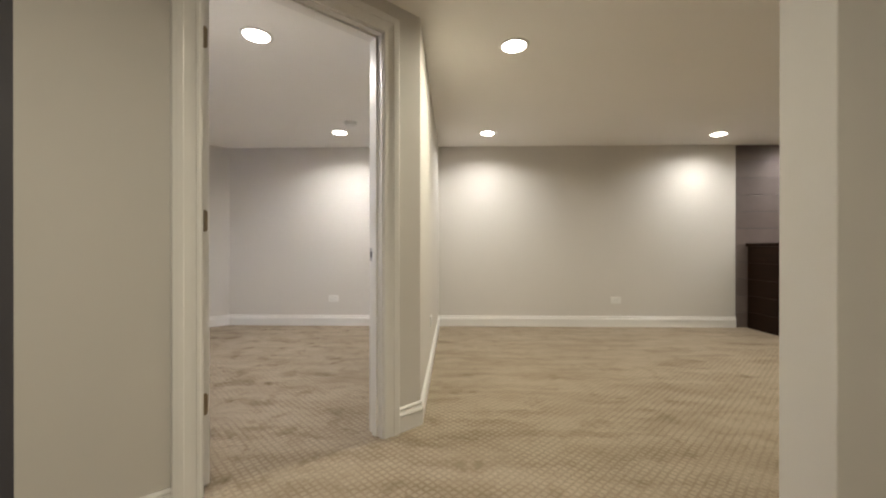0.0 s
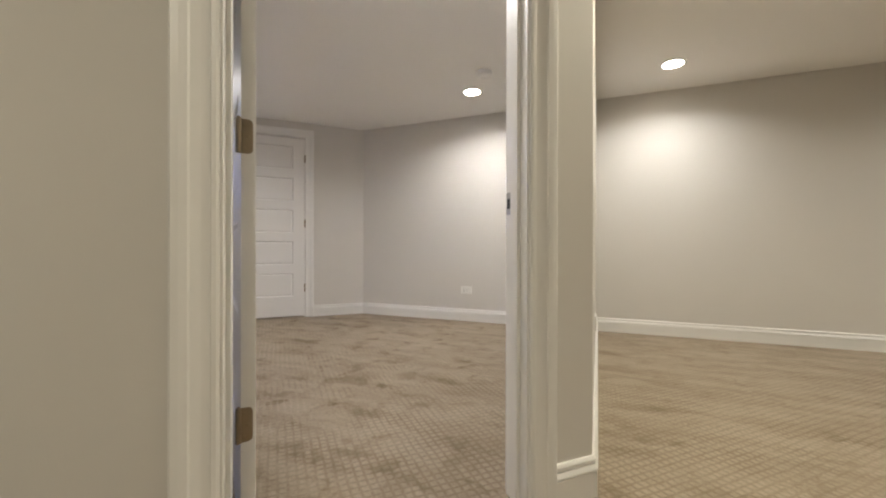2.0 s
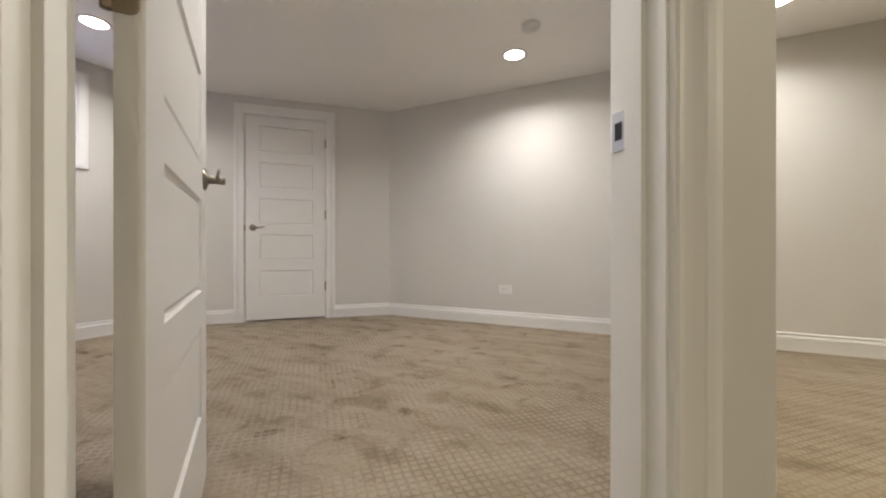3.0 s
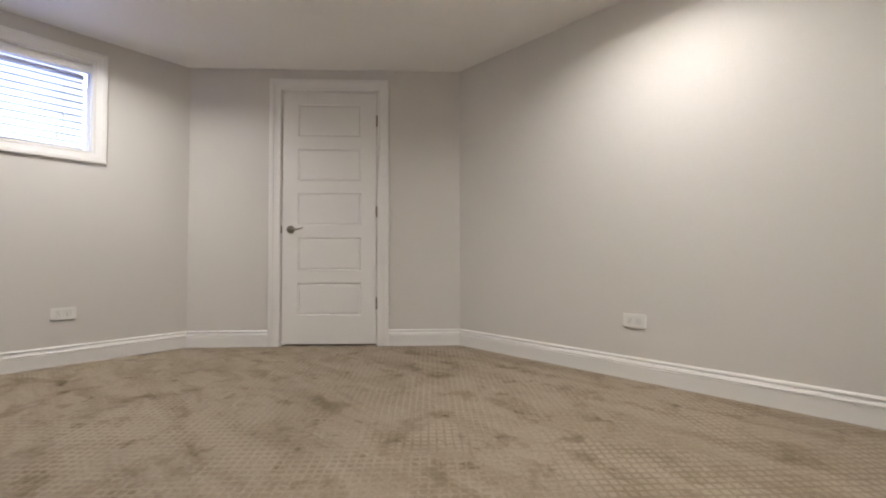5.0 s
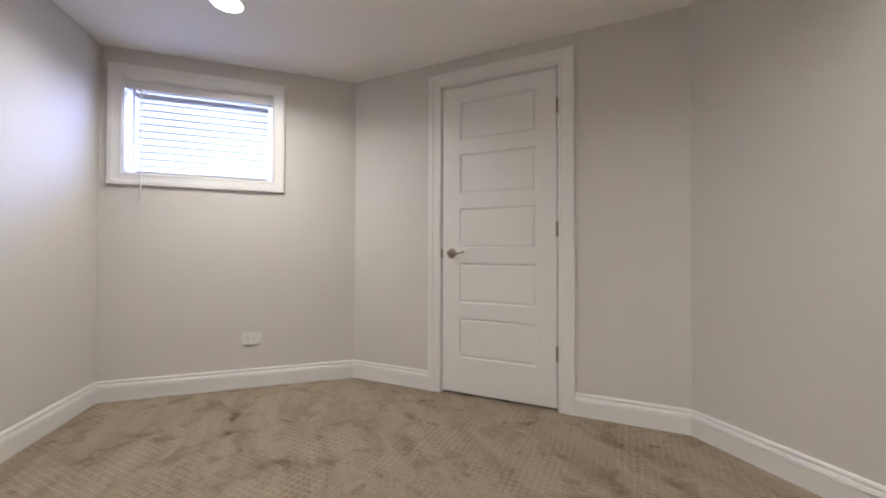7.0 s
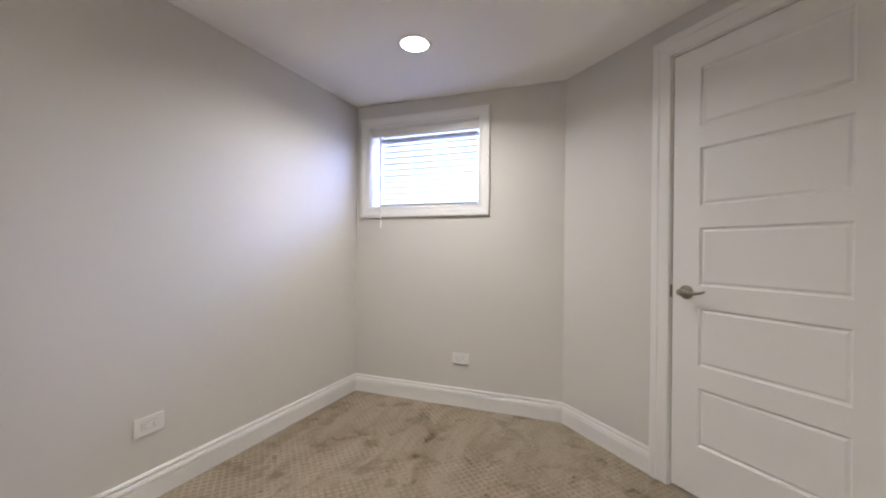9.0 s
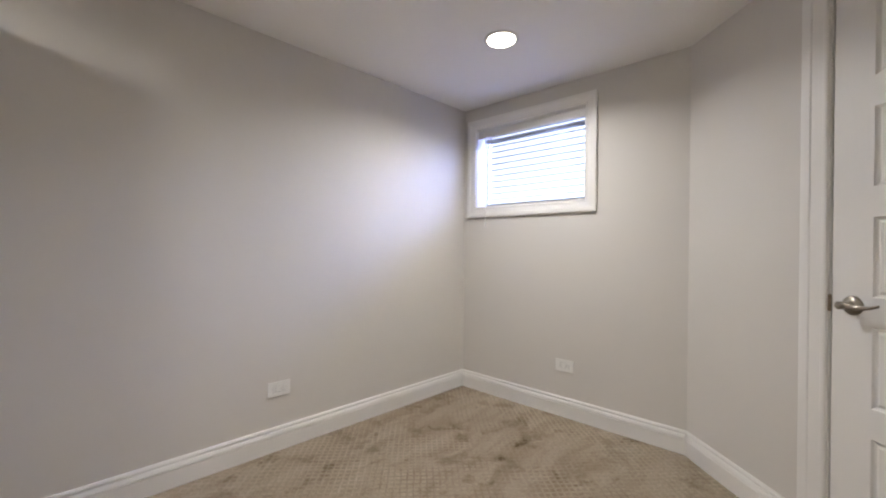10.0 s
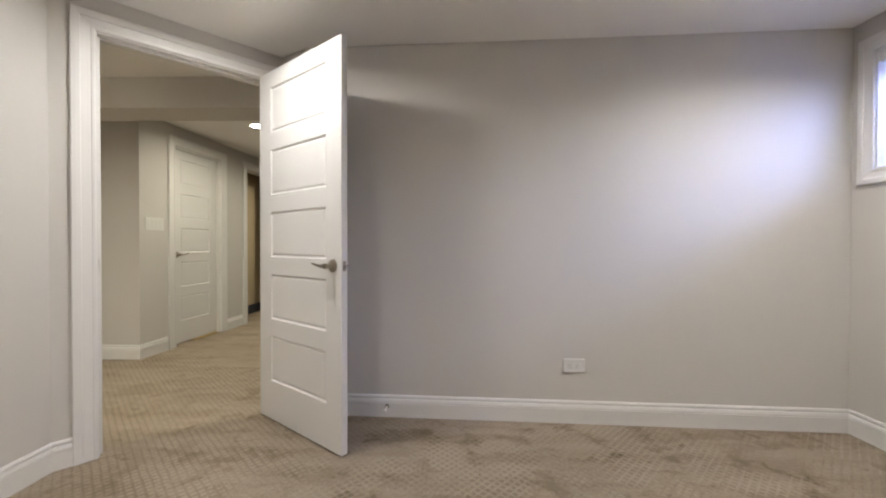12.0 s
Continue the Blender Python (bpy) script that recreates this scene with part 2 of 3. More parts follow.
M_SKY = glow_material("overcast_daylight", (0.78, 0.88, 1.0), 1.9)


# ---- mesh helpers ----
def mesh_of(name, bm, material, smooth=False):
    bmesh.ops.recalc_face_normals(bm, faces=bm.faces[:])
    me = bpy.data.meshes.new(name)
    bm.to_mesh(me)
    bm.free()
    me.materials.append(material)
    if smooth:
        me.shade_smooth()
    return me


def part(name, bm, material, parent=None, label="", smooth=False):
    ob = new(name, mesh_of(name, bm, material, smooth))
    if parent is not None:
        ob.parent = parent
    return tagged(ob, label)


def structure(name, bm, material, label, category):
    return tagged(part(name, bm, material), label, category, kind="structure")


def empty(name, m, label, category, group="", kind=""):
    ob = new(name)
    ob.empty_display_size = 0.05
    ob.matrix_world = m
    return tagged(ob, label, category, group, kind)


def add_box(bm, lo, hi, m=None):
    c = [(a + b) / 2 for a, b in zip(lo, hi)]
    s = [abs(b - a) for a, b in zip(lo, hi)]
    mm = Matrix.LocRotScale(c, None, s)
    return bmesh.ops.create_cube(bm, size=1.0, matrix=(m @ mm) if m else mm)["verts"]


def box(lo, hi, bevel=0.0, m=None):
    bm = bmesh.new()
    add_box(bm, lo, hi, m)
    if bevel:
        bmesh.ops.bevel(bm, geom=bm.edges[:], offset=bevel, segments=2, profile=0.6, affect="EDGES")
    return bm


def add_prism(bm, poly, z0, z1):
    lo = [bm.verts.new((x, y, z0)) for x, y in poly]
    hi = [bm.verts.new((x, y, z1)) for x, y in poly]
    bm.faces.new(lo[::-1])
    bm.faces.new(hi)
    for i in range(len(poly)):
        j = (i + 1) % len(poly)
        bm.faces.new((lo[i], lo[j], hi[j], hi[i]))


def prism(poly, z0, z1):
    bm = bmesh.new()
    add_prism(bm, poly, z0, z1)
    return bm


def add_cyl(bm, r, z0, z1, m=None, seg=24, r2=None):
    mm = Matrix.Translation((0, 0, (z0 + z1) / 2))
    bmesh.ops.create_cone(bm, cap_ends=True, segments=seg, radius1=r, radius2=r if r2 is None else r2,
                          depth=abs(z1 - z0), matrix=(m @ mm) if m else mm)


def sweep(path, profile, m=None, closed=False):
    """A moulding along a path in the plane: profile points are (offset to the path's left, height out of the plane)."""
    bm = bmesh.new()
    pts = [Vector(p) for p in path]
    n = len(pts)
    rings = []
    for i, p in enumerate(pts):
        a = (p - pts[i - 1]).normalized() if (i > 0 or closed) else None
        b = (pts[(i + 1) % n] - p).normalized() if (i < n - 1 or closed) else None
        la = Vector((-a.y, a.x)) if a else None
        lb = Vector((-b.y, b.x)) if b else None
        if la is None:
            mit = lb
        elif lb is None:
            mit = la
        else:
            s = (la + lb).normalized()
            mit = s / max(0.2, s.dot(la))
        rings.append([bm.verts.new((p.x + mit.x * o, p.y + mit.y * o, h)) for o, h in profile])
    k = len(profile)
    for i in range(n if closed else n - 1):
        r0, r1 = rings[i], rings[(i + 1) % n]
        for j in range(k):
            jj = (j + 1) % k
            bm.faces.new((r0[j], r0[jj], r1[jj], r1[j]))
    if not closed:
        bm.faces.new(rings[0])
        bm.faces.new(rings[-1][::-1])
    if m:
        bmesh.ops.transform(bm, matrix=m, verts=bm.verts[:])
    return bm


def lathe(profile, seg=28, m=None):
    """Turned shape round z from (radius, height) points."""
    bm = bmesh.new()
    rings = []
    for r, z in profile:
        rings.append([bm.verts.new((r * math.cos(2 * math.pi * i / seg), r * math.sin(2 * math.pi * i / seg), z)) for i in range(seg)])
    for a, b in zip(rings, rings[1:]):
        for i in range(seg):
            j = (i + 1) % seg
            bm.faces.new((a[i], a[j], b[j], b[i]))
    bm.faces.new(rings[0][::-1])
    bm.faces.new(rings[-1])
    if m:
        bmesh.ops.transform(bm, matrix=m, verts=bm.verts[:])
    return bm


def wall_frame(p, q):
    """Axes of a wall face: x from p towards q, y up, z out of the wall to the left of p-q."""
    a = Vector((q[0] - p[0], q[1] - p[1], 0)).normalized()
    up = Vector((0, 0, 1))
    out = a.cross(up)
    m = Matrix((a, up, out)).transposed().to_4x4()
    return Matrix.Translation((p[0], p[1], 0)) @ m


# ---- floor, ceiling, walls ----
PLAN = [(-4.70, 1.98), (-1.66, 1.78), (-1.52, SOUTH_Y - 0.1), (EAST_X + 0.1, SOUTH_Y - 0.1), (EAST_X + 0.1, 5.40), (-4.70, 5.40)]
structure("floor", prism(PLAN, -0.12, 0.0), M_CARPET,
          "beige patterned loop carpet with brushed footprints", "carpet")
structure("ceiling", prism(PLAN, H, H + 0.15), M_CEIL,
          "flat off-white painted ceiling", "ceiling")

# window wall with its opening
WY0, WY1, WZ0, WZ1 = 2.252, 3.128, 1.462, 2.072
T_WIN = 0.20
bm = bmesh.new()
x0 = WIN_X - T_WIN
add_box(bm, (x0, 1.8, 0), (WIN_X, WY0 - 0.016, H))
add_box(bm, (x0, WY1 + 0.016, 0), (WIN_X, BACK_Y + 0.15, H))
add_box(bm, (x0, WY0 - 0.016, 0), (WIN_X, WY1 + 0.016, WZ0 - 0.016))
add_box(bm, (x0, WY0 - 0.016, WZ1 + 0.016), (WIN_X, WY1 + 0.016, H))
structure("wall_west", bm, M_WALL, "greige painted wall with a small high window", "wall")

# long wall behind the open door
RET = (-1.42, long_y(-1.42))      # short return beside the entry casing, behind the open door
END = ew(E_L - 0.105, E_IN)
structure("wall_south", prism([(WIN_X, long_y(WIN_X)), (WIN_X, long_y(WIN_X) - 0.12), (-1.42, long_y(-1.42) - 0.12), RET], 0, H), M_WALL,
          "long greige painted wall lit by daylight from one end", "wall")

# back wall, bedroom and living side in one
structure("wall_north", box((WIN_X + 0.001, BACK_Y, 0), (BLOCK_X, BACK_Y + 0.15, H)), M_WALL,
          "greige painted back wall with lamp scallops", "wall")

# closet wall, set across the corner
DA = Vector((DIAG_B[0] - DIAG_A[0], DIAG_B[1] - DIAG_A[1]))
DLEN = DA.length
DU = DA.normalized()
DNRM = Vector((-DU.y, DU.x))        # away from the room
CD_L, CD_R = 0.742, 1.512           # closet door opening along the wall


def dw(a, n):
    p = Vector(DIAG_A) + DU * a + DNRM * n
    return (p.x, p.y)


bm = bmesh.new()
add_prism(bm, [dw(0, 0), dw(CD_L - 0.02, 0), dw(CD_L - 0.02, 0.115), dw(-0.06, 0.115)], 0, H)
add_prism(bm, [dw(CD_R + 0.02, 0), dw(DLEN, 0), dw(DLEN + 0.06, 0.115), dw(CD_R + 0.02, 0.115)], 0, H)
add_prism(bm, [dw(CD_L - 0.02, 0), dw(CD_R + 0.02, 0), dw(CD_R + 0.02, 0.115), dw(CD_L - 0.02, 0.115)], E_TOP + 0.02, H)
structure("wall_northwest", bm, M_WALL, "greige wall across the corner round the closet door", "wall")

# entry wall and partition
bm = bmesh.new()
a_liv = (PART_X - (ES.x + EN.x * E_OUT)) / ED.x
a_room = (PART_R - (ES.x + EN.x * E_IN)) / ED.x
add_prism(bm, [ew(E_R + 0.02, E_OUT), ew(a_liv, E_OUT), (PART_X, BACK_Y), (PART_R, BACK_Y), ew(a_room, E_IN), ew(E_R + 0.02, E_IN)], 0, H)
structure("wall_partition", bm, M_WALL, "greige partition between bedroom and living area", "wall")
bm = bmesh.new()
add_prism(bm, [ew(E_L - 0.02, E_IN), END, RET, (-1.42, long_y(-1.42) - 0.12), (DARK_X - 0.12, DARK_Y), (DARK_X, DARK_Y), ew(E_L - 0.02, E_OUT)], 0, H)
add_prism(bm, [ew(E_L - 0.02, E_OUT), ew(E_R + 0.02, E_OUT), ew(E_R + 0.02, E_IN), ew(E_L - 0.02, E_IN)], E_TOP + 0.02, H)
structure("wall_entry", bm, M_WALL, "greige angled wall with the bedroom doorway", "wall")

# hall and living area
structure("wall_hall_dark", box((DARK_X - 0.12, SOUTH_Y, 0), (DARK_X, DARK_Y, H)), M_DARK, "dark plum painted hall wall", "wall")
add_h = Vector((HALL_X, HALL_Y))
HD = Vector((-0.08, -1.0)).normalized()     # along the hall wall, away from the living area
HNRM = Vector((HD.y, -HD.x))                # into the hall


def hw(a, n=0.0):
    p = add_h + HD * a + HNRM * n
    return (p.x, p.y)


HALL_DOOR = (0.40, 1.13)
HALL_OPEN = (1.62, 2.5)
bm = bmesh.new()
add_prism(bm, [hw(0), hw(HALL_DOOR[0]), hw(HALL_DOOR[0], -0.12), (HALL_X + 0.12, HALL_Y - 0.12), (EAST_X, HALL_Y - 0.12), (EAST_X, HALL_Y)], 0, H)
add_prism(bm, [hw(HALL_DOOR[1]), hw(HALL_OPEN[0]), hw(HALL_OPEN[0], -0.12), hw(HALL_DOOR[1], -0.12)], 0, H)
add_prism(bm, [hw(HALL_OPEN[1]), hw(4.1), hw(4.1, -0.12), hw(HALL_OPEN[1], -0.12)], 0, H)
add_prism(bm, [hw(HALL_DOOR[0]), hw(HALL_DOOR[1]), hw(HALL_DOOR[1], -0.12), hw(HALL_DOOR[0], -0.12)], 2.07, H)
add_prism(bm, [hw(HALL_OPEN[0]), hw(HALL_OPEN[1]), hw(HALL_OPEN[1], -0.12), hw(HALL_OPEN[0], -0.12)], 2.07, H)
structure("wall_hall", bm, M_WALL, "greige hall wall with a closed door and a cased opening", "wall")
structure("wall_east", box((EAST_X, SOUTH_Y, 0), (EAST_X + 0.15, BACK_Y + 0.3, H)), M_WALL, "plain greige end wall", "wall")
structure("wall_hall_end", box((DARK_X - 0.12, SOUTH_Y - 0.15, 0), (EAST_X + 0.15, SOUTH_Y, H)), M_WALL, "plain greige hall end wall", "wall")

# beam and its column
structure("beam", box((DARK_X, 1.24, 2.04), (EAST_X, 1.54, H)), M_WALL, "boxed-in painted ceiling beam", "beam")
structure("column", box((0.735, 1.30, 0), (0.86, 1.46, 2.04), 0.004), M_WALL, "slim painted column under the beam", "column")

# ---- baseboards ----
B_PROF = [(0, 0), (0.015, 0), (0.015, 0.083), (0.0125, 0.0845), (0.0125, 0.0865), (0.018, 0.089), (0.0175, 0.094), (0.011, 0.107),
          (0.0065, 0.109), (0.0055, 0.1105), (0.0055, 0.1165), (0.0125, 0.1185), (0.012, 0.123), (0.008, 0.129), (0.006, BASE_H), (0, BASE_H)]


def baseboard(path):
    structure("baseboard", sweep(path, B_PROF), M_TRIM, "white moulded baseboard", "baseboard")


CAS = 0.092
baseboard([dw(CD_L - 0.006 - CAS, 0)[:2], DIAG_A, (WIN_X, long_y(WIN_X)), RET])
baseboard([ew(E_R + CAS + 0.006, E_IN), ew(a_room, E_IN), (PART_R, BACK_Y), DIAG_B, dw(CD_R + 0.006 + CAS, 0)])
baseboard([(BLOCK_X, BACK_Y), (PART_X, BACK_Y), ew(a_liv, E_OUT), ew(E_R + CAS + 0.006, E_OUT)])
baseboard([ew(E_L - CAS - 0.006, E_OUT), (DARK_X, DARK_Y)])
baseboard([hw(HALL_DOOR[0] - CAS), (HALL_X, HALL_Y), (EAST_X, HALL_Y)])
baseboard([hw(HALL_OPEN[0] - CAS), hw(HALL_DOOR[1] + CAS)])

# ---- doors ----
C_PROF = [(0, 0), (0, 0.011), (0.006, 0.014), (0.015, 0.014), (0.018, 0.0115), (0.034, 0.013), (0.054, 0.016), (0.058, 0.0195),
          (0.074, 0.021), (0.088, 0.021), (CAS, 0.018), (CAS, 0)]


def casing(parent, m, x0, x1, top, name="casing"):
    """Three-sided moulded casing; m maps (along, up, out)."""
    r = 0.006
    bm = sweep([(x1 + r, 0.0), (x1 + r, top + r), (x0 - r, top + r), (x0 - r, 0.0)], [(-o, h) for o, h in C_PROF], m)
    return part(name, bm, M_TRIM, parent, "white moulded casing")


def jamb(parent, m, x0, x1, top, depth, stop_at):
    """Lining of an opening; the plane z=0 of m is the face, the lining runs to -depth."""
    t = 0.019
    for lo, hi in (((x0 - t, 0, -depth), (x0, top, 0)), ((x1, 0, -depth), (x1 + t, top, 0)), ((x0 - t, top, -depth), (x1 + t, top + t, 0))):
        part("jamb", box(lo, hi, 0.001, m), M_TRIM, parent)
    s0, s1 = stop_at
    for lo, hi in (((x0, 0, s0), (x0 + 0.011, top - 0.011, s1)), ((x1 - 0.011, 0, s0), (x1, top - 0.011, s1)), ((x0, top - 0.011, s0), (x1, top, s1))):
        part("door_stop_strip", box(lo, hi, 0.001, m), M_TRIM, parent)


def door_slab(parent, m, width, height=2.058, thick=0.035):
    """Moulded five-panel slab; local x along from the hinge edge, y up, z thickness."""
    st, top, bot, gap = 0.125, 0.097, 0.231, 0.101
    ph = (height - top - bot - 4 * gap) / 5
    bm = bmesh.new()
    add_box(bm, (0, 0, 0), (st, height, thick), None)
    add_box(bm, (width - st, 0, 0), (width, height, thick), None)
    rails, z = [(0, bot)], bot
    spans = []
    for i in range(5):
        spans.append((z, z + ph))
        z += ph
        rails.append((z, z + gap) if i < 4 else (z, height))
        z += gap
    for a, b in rails:
        add_box(bm, (st, a, 0), (width - st, b, thick), None)
    bmesh.ops.remove_doubles(bm, verts=bm.verts[:], dist=1e-5)
    # sticking: sloping moulding round every panel, on both faces
    dp, sl = 0.009, 0.009
    for a, b in spans:
        for f, s in ((thick, -1), (0.0, 1)):
            o = [(st, a), (width - st, a), (width - st, b), (st, b)]
            q = [(st + sl, a + sl), (width - st - sl, a + sl), (width - st - sl, b - sl), (st + sl, b - sl)]
            vo = [bm.verts.new((x, y, f)) for x, y in o]
            vm = [bm.verts.new((x + (0.004 if x < width / 2 else -0.004), y + (0.004 if y < (a + b) / 2 else -0.004), f + s * 0.006)) for x, y in o]
            vi = [bm.verts.new((x, y, f + s * dp)) for x, y in q]
            for i in range(4):
                j = (i + 1) % 4
                bm.faces.new((vo[i], vo[j], vm[j], vm[i]))
                bm.faces.new((vm[i], vm[j], vi[j], vi[i]))
    bmesh.ops.transform(bm, matrix=m, verts=bm.verts[:])
    slab = part("slab", bm, M_DOOR, parent, "white moulded five-panel slab")
    for a, b in spans:
        pb = bmesh.new()
        g = sl - 0.0005
        x0, x1, y0, y1 = st + g, width - st - g, a + g, b - g
        lvl = [(0.0, dp), (0.003, dp), (0.012, 0.0045)]
        for f, s in ((thick, -1), (0.0, 1)):
            prev = None
            for k, (ins, d) in enumerate(lvl):
                ring = [pb.verts.new((x, y, f + s * d)) for x, y in ((x0 + ins, y0 + ins), (x1 - ins, y0 + ins), (x1 - ins, y1 - ins), (x0 + ins, y1 - ins))]
                if prev:
                    for i in range(4):
                        j = (i + 1) % 4
                        pb.faces.new((prev[i], prev[j], ring[j], ring[i]))
                prev = ring
            pb.faces.new(prev)
        bmesh.ops.transform(pb, matrix=m, verts=pb.verts[:])
        part("panel", pb, M_DOOR, slab)
    return slab


def hinge(parent, m):
    """Butt hinge; m puts the pin at the origin, y up, x along the closed door, z out."""
    h = 0.089
    hg = part("hinge", lathe([(0.0066, -h / 2), (0.0072, -h / 2 + 0.002), (0.0072, h / 2 - 0.002), (0.0045, h / 2 + 0.003), (0.002, h / 2 + 0.006)], 14,
                             m @ pose(0, 0, 0, -90)), M_BRONZE, parent, "aged nickel butt hinge", True)
    return hg


def leaf(hg, m, size=(0.034, 0.089)):
    w, h = size
    bm = bmesh.new()
    add_box(bm, (0.0, -h / 2, 0), (w, h / 2, 0.0025))
    vs = [e for e in bm.edges if abs(e.verts[0].co.x - w) < 1e-6 and abs(e.verts[1].co.x - w) < 1e-6 and abs(e.verts[0].co.z - e.verts[1].co.z) > 1e-4]
    bmesh.ops.bevel(bm, geom=vs, offset=0.012, segments=5, profile=0.5, affect="EDGES")
    bmesh.ops.transform(bm, matrix=m, verts=bm.verts[:])
    lf = part("leaf", bm, M_BRONZE, hg)
    for sx, sy in ((0.40, -0.34), (0.66, 0.0), (0.40, 0.34)):
        screw = lathe([(0.0042, 0.0), (0.0042, 0.0030), (0.0030, 0.0034), (0.0012, 0.0028)], 12, m @ pose(w * sx, h * sy, 0.0005))
        part("screw", screw, M_BRONZE, hg, smooth=True)
    return lf


def lever(parent, m):
    """Lever handle on a round rose; m: x towards the hinge, y up, z out of the face."""
    hd = part("door_handle", lathe([(0.033, 0), (0.033, 0.003), (0.030, 0.008), (0.018, 0.011), (0.0135, 0.014), (0.012, 0.034), (0.0135, 0.038), (0.0135, 0.055), (0.009, 0.058)], 32, m),
              M_NICKEL, parent, "satin nickel lever handle on a round rose", True)
    bm = bmesh.new()
    n = 14
    rings = []
    for i in range(n + 1):
        u = i / n
        x = -0.010 + 0.122 * u
        y = 0.003 - 0.007 * math.sin(u * math.pi) + 0.009 * u * u
        z = 0.048 - 0.009 * math.sin(u * math.pi * 0.9) + 0.003 * u
        hh, tt = 0.0115 * (1 - 0.58 * u), 0.0065 * (1 - 0.35 * u)
        rings.append([bm.verts.new((x, y + hh * math.cos(k * math.pi / 4), z + tt * math.sin(k * math.pi / 4))) for k in range(8)])
    for a, b in zip(rings, rings[1:]):
        for k in range(8):
            bm.faces.new((a[k], a[(k + 1) % 8], b[(k + 1) % 8], b[k]))
    bm.faces.new(rings[0])
    bm.faces.new(rings[-1][::-1])
    bmesh.ops.transform(bm, matrix=m, verts=bm.verts[:])
    part("lever", bm, M_NICKEL, hd, smooth=True)
    return hd


HINGE_Z = (0.325, 1.075, 1.825)
HANDLE_Z = 0.945

# closet door: closed, hinged at the back-wall end, flush with the bedroom side
closet = empty("door_1", Matrix.Identity(4), "white five-panel closet door, closed, with nickel lever", "door", kind="structure")
mC = wall_frame(dw(0, 0), dw(1, 0))      # x along, y up, z into the room
casing(closet, mC, CD_L, CD_R, E_TOP)
jamb(closet, mC, CD_L, CD_R, E_TOP, 0.115, (-0.075, -0.040))
CW = CD_R - CD_L - 0.008
door_slab(closet, mC @ pose(CD_L + 0.004, 0.016, -0.0385), CW)
lever(closet, mC @ pose(CD_L + 0.004 + 0.068, HANDLE_Z, -0.0035))
part("latch_edge", box((CD_L - 0.010, HANDLE_Z - 0.03, -0.001), (CD_L + 0.0045, HANDLE_Z + 0.03, 0.0015), 0.0, mC), M_BRONZE, closet)
for hz in HINGE_Z:
    hinge(closet, mC @ pose(CD_R - 0.001, hz + 0.016, 0.004))

# bedroom door: open past a right angle
entry = empty("door_2", Matrix.Identity(4), "white five-panel bedroom door standing open, nickel lever", "door", kind="structure")
mE = wall_frame(ew(0, E_IN), ew(-1, E_IN))       # bedroom face: x runs towards the hinge side
mH = wall_frame(ew(0, E_OUT), ew(1, E_OUT))      # hall face
casing(entry, mE, -E_R, -E_L, E_TOP, "casing")
casing(entry, mH, E_L, E_R, E_TOP, "casing")
jamb(entry, mE, -E_R, -E_L, E_TOP, E_IN - E_OUT, (-0.078, -0.040))
# strike plate on the latch-side lining
sp = part("strike_plate", box((-E_R - 0.0005, HANDLE_Z - 0.035, -0.034), (-E_R + 0.0022, HANDLE_Z + 0.035, -0.002), 0.0, mE), M_STRIKE, entry, "nickel strike plate")
# black pad on the plate, painted shade in place of a cut latch hole
part("latch_hole_shade", box((-E_R + 0.0018, HANDLE_Z - 0.016, -0.026), (-E_R + 0.0027, HANDLE_Z + 0.016, -0.009), 0.0, mE), M_HOLE_SHADE, sp)
OPEN = 98.3
pin = Vector((*ew(E_L + 0.016, E_IN + 0.034), 0))
ang = math.atan2(ED.y, ED.x) + radians(OPEN)
DD = Vector((math.cos(ang), math.sin(ang), 0))
EE = Vector((math.sin(ang), -math.cos(ang), 0))      # towards the face that was the hall face
mD = Matrix.Translation(pin) @ Matrix((DD, Vector((0, 0, 1)), EE)).transposed().to_4x4()
DW = 0.796
door_slab(entry, mD @ pose(0.004, 0.010, 0.006), DW, 2.066)
zf = 0.006 + 0.035
lever(entry, mD @ pose(0.004 + DW - 0.068, HANDLE_Z, zf) @ Matrix.Diagonal((-1, 1, 1, 1)))
lever(entry, mD @ pose(0.004 + DW - 0.068, HANDLE_Z, 0.006) @ Matrix.Diagonal((-1, 1, -1, 1)))
part("latch_plate", box((DW + 0.0035, HANDLE_Z - 0.024, zf - 0.027), (DW + 0.0046, HANDLE_Z + 0.024, zf - 0.008), 0.0, mD), M_NICKEL, entry)
part("latch_bolt", box((DW + 0.0046, HANDLE_Z - 0.008, zf - 0.023), (DW + 0.0175, HANDLE_Z + 0.008, zf - 0.011), 0.002, mD), M_NICKEL, entry)
for hz in HINGE_Z:
    hg = hinge(entry, Matrix.Translation(pin + Vector((0, 0, hz + 0.016))) @ Matrix((DD, Vector((0, 0, 1)), EE)).transposed().to_4x4())
    leaf(hg, mD @ pose(0.004, hz + 0.016, 0.0) @ pose(0, 0, 0, 0, -90) )
    leaf(hg, mE @ pose(-E_L - 0.0, hz + 0.016, 0.004) @ pose(0, 0, 0, 0, 90))

# hall door, closed, and the cased opening beyond it
hall_door = empty("door_3", Matrix.Identity(4), "white five-panel hall door, closed, with nickel lever", "door", kind="structure")
mHW = wall_frame(hw(0), hw(1))
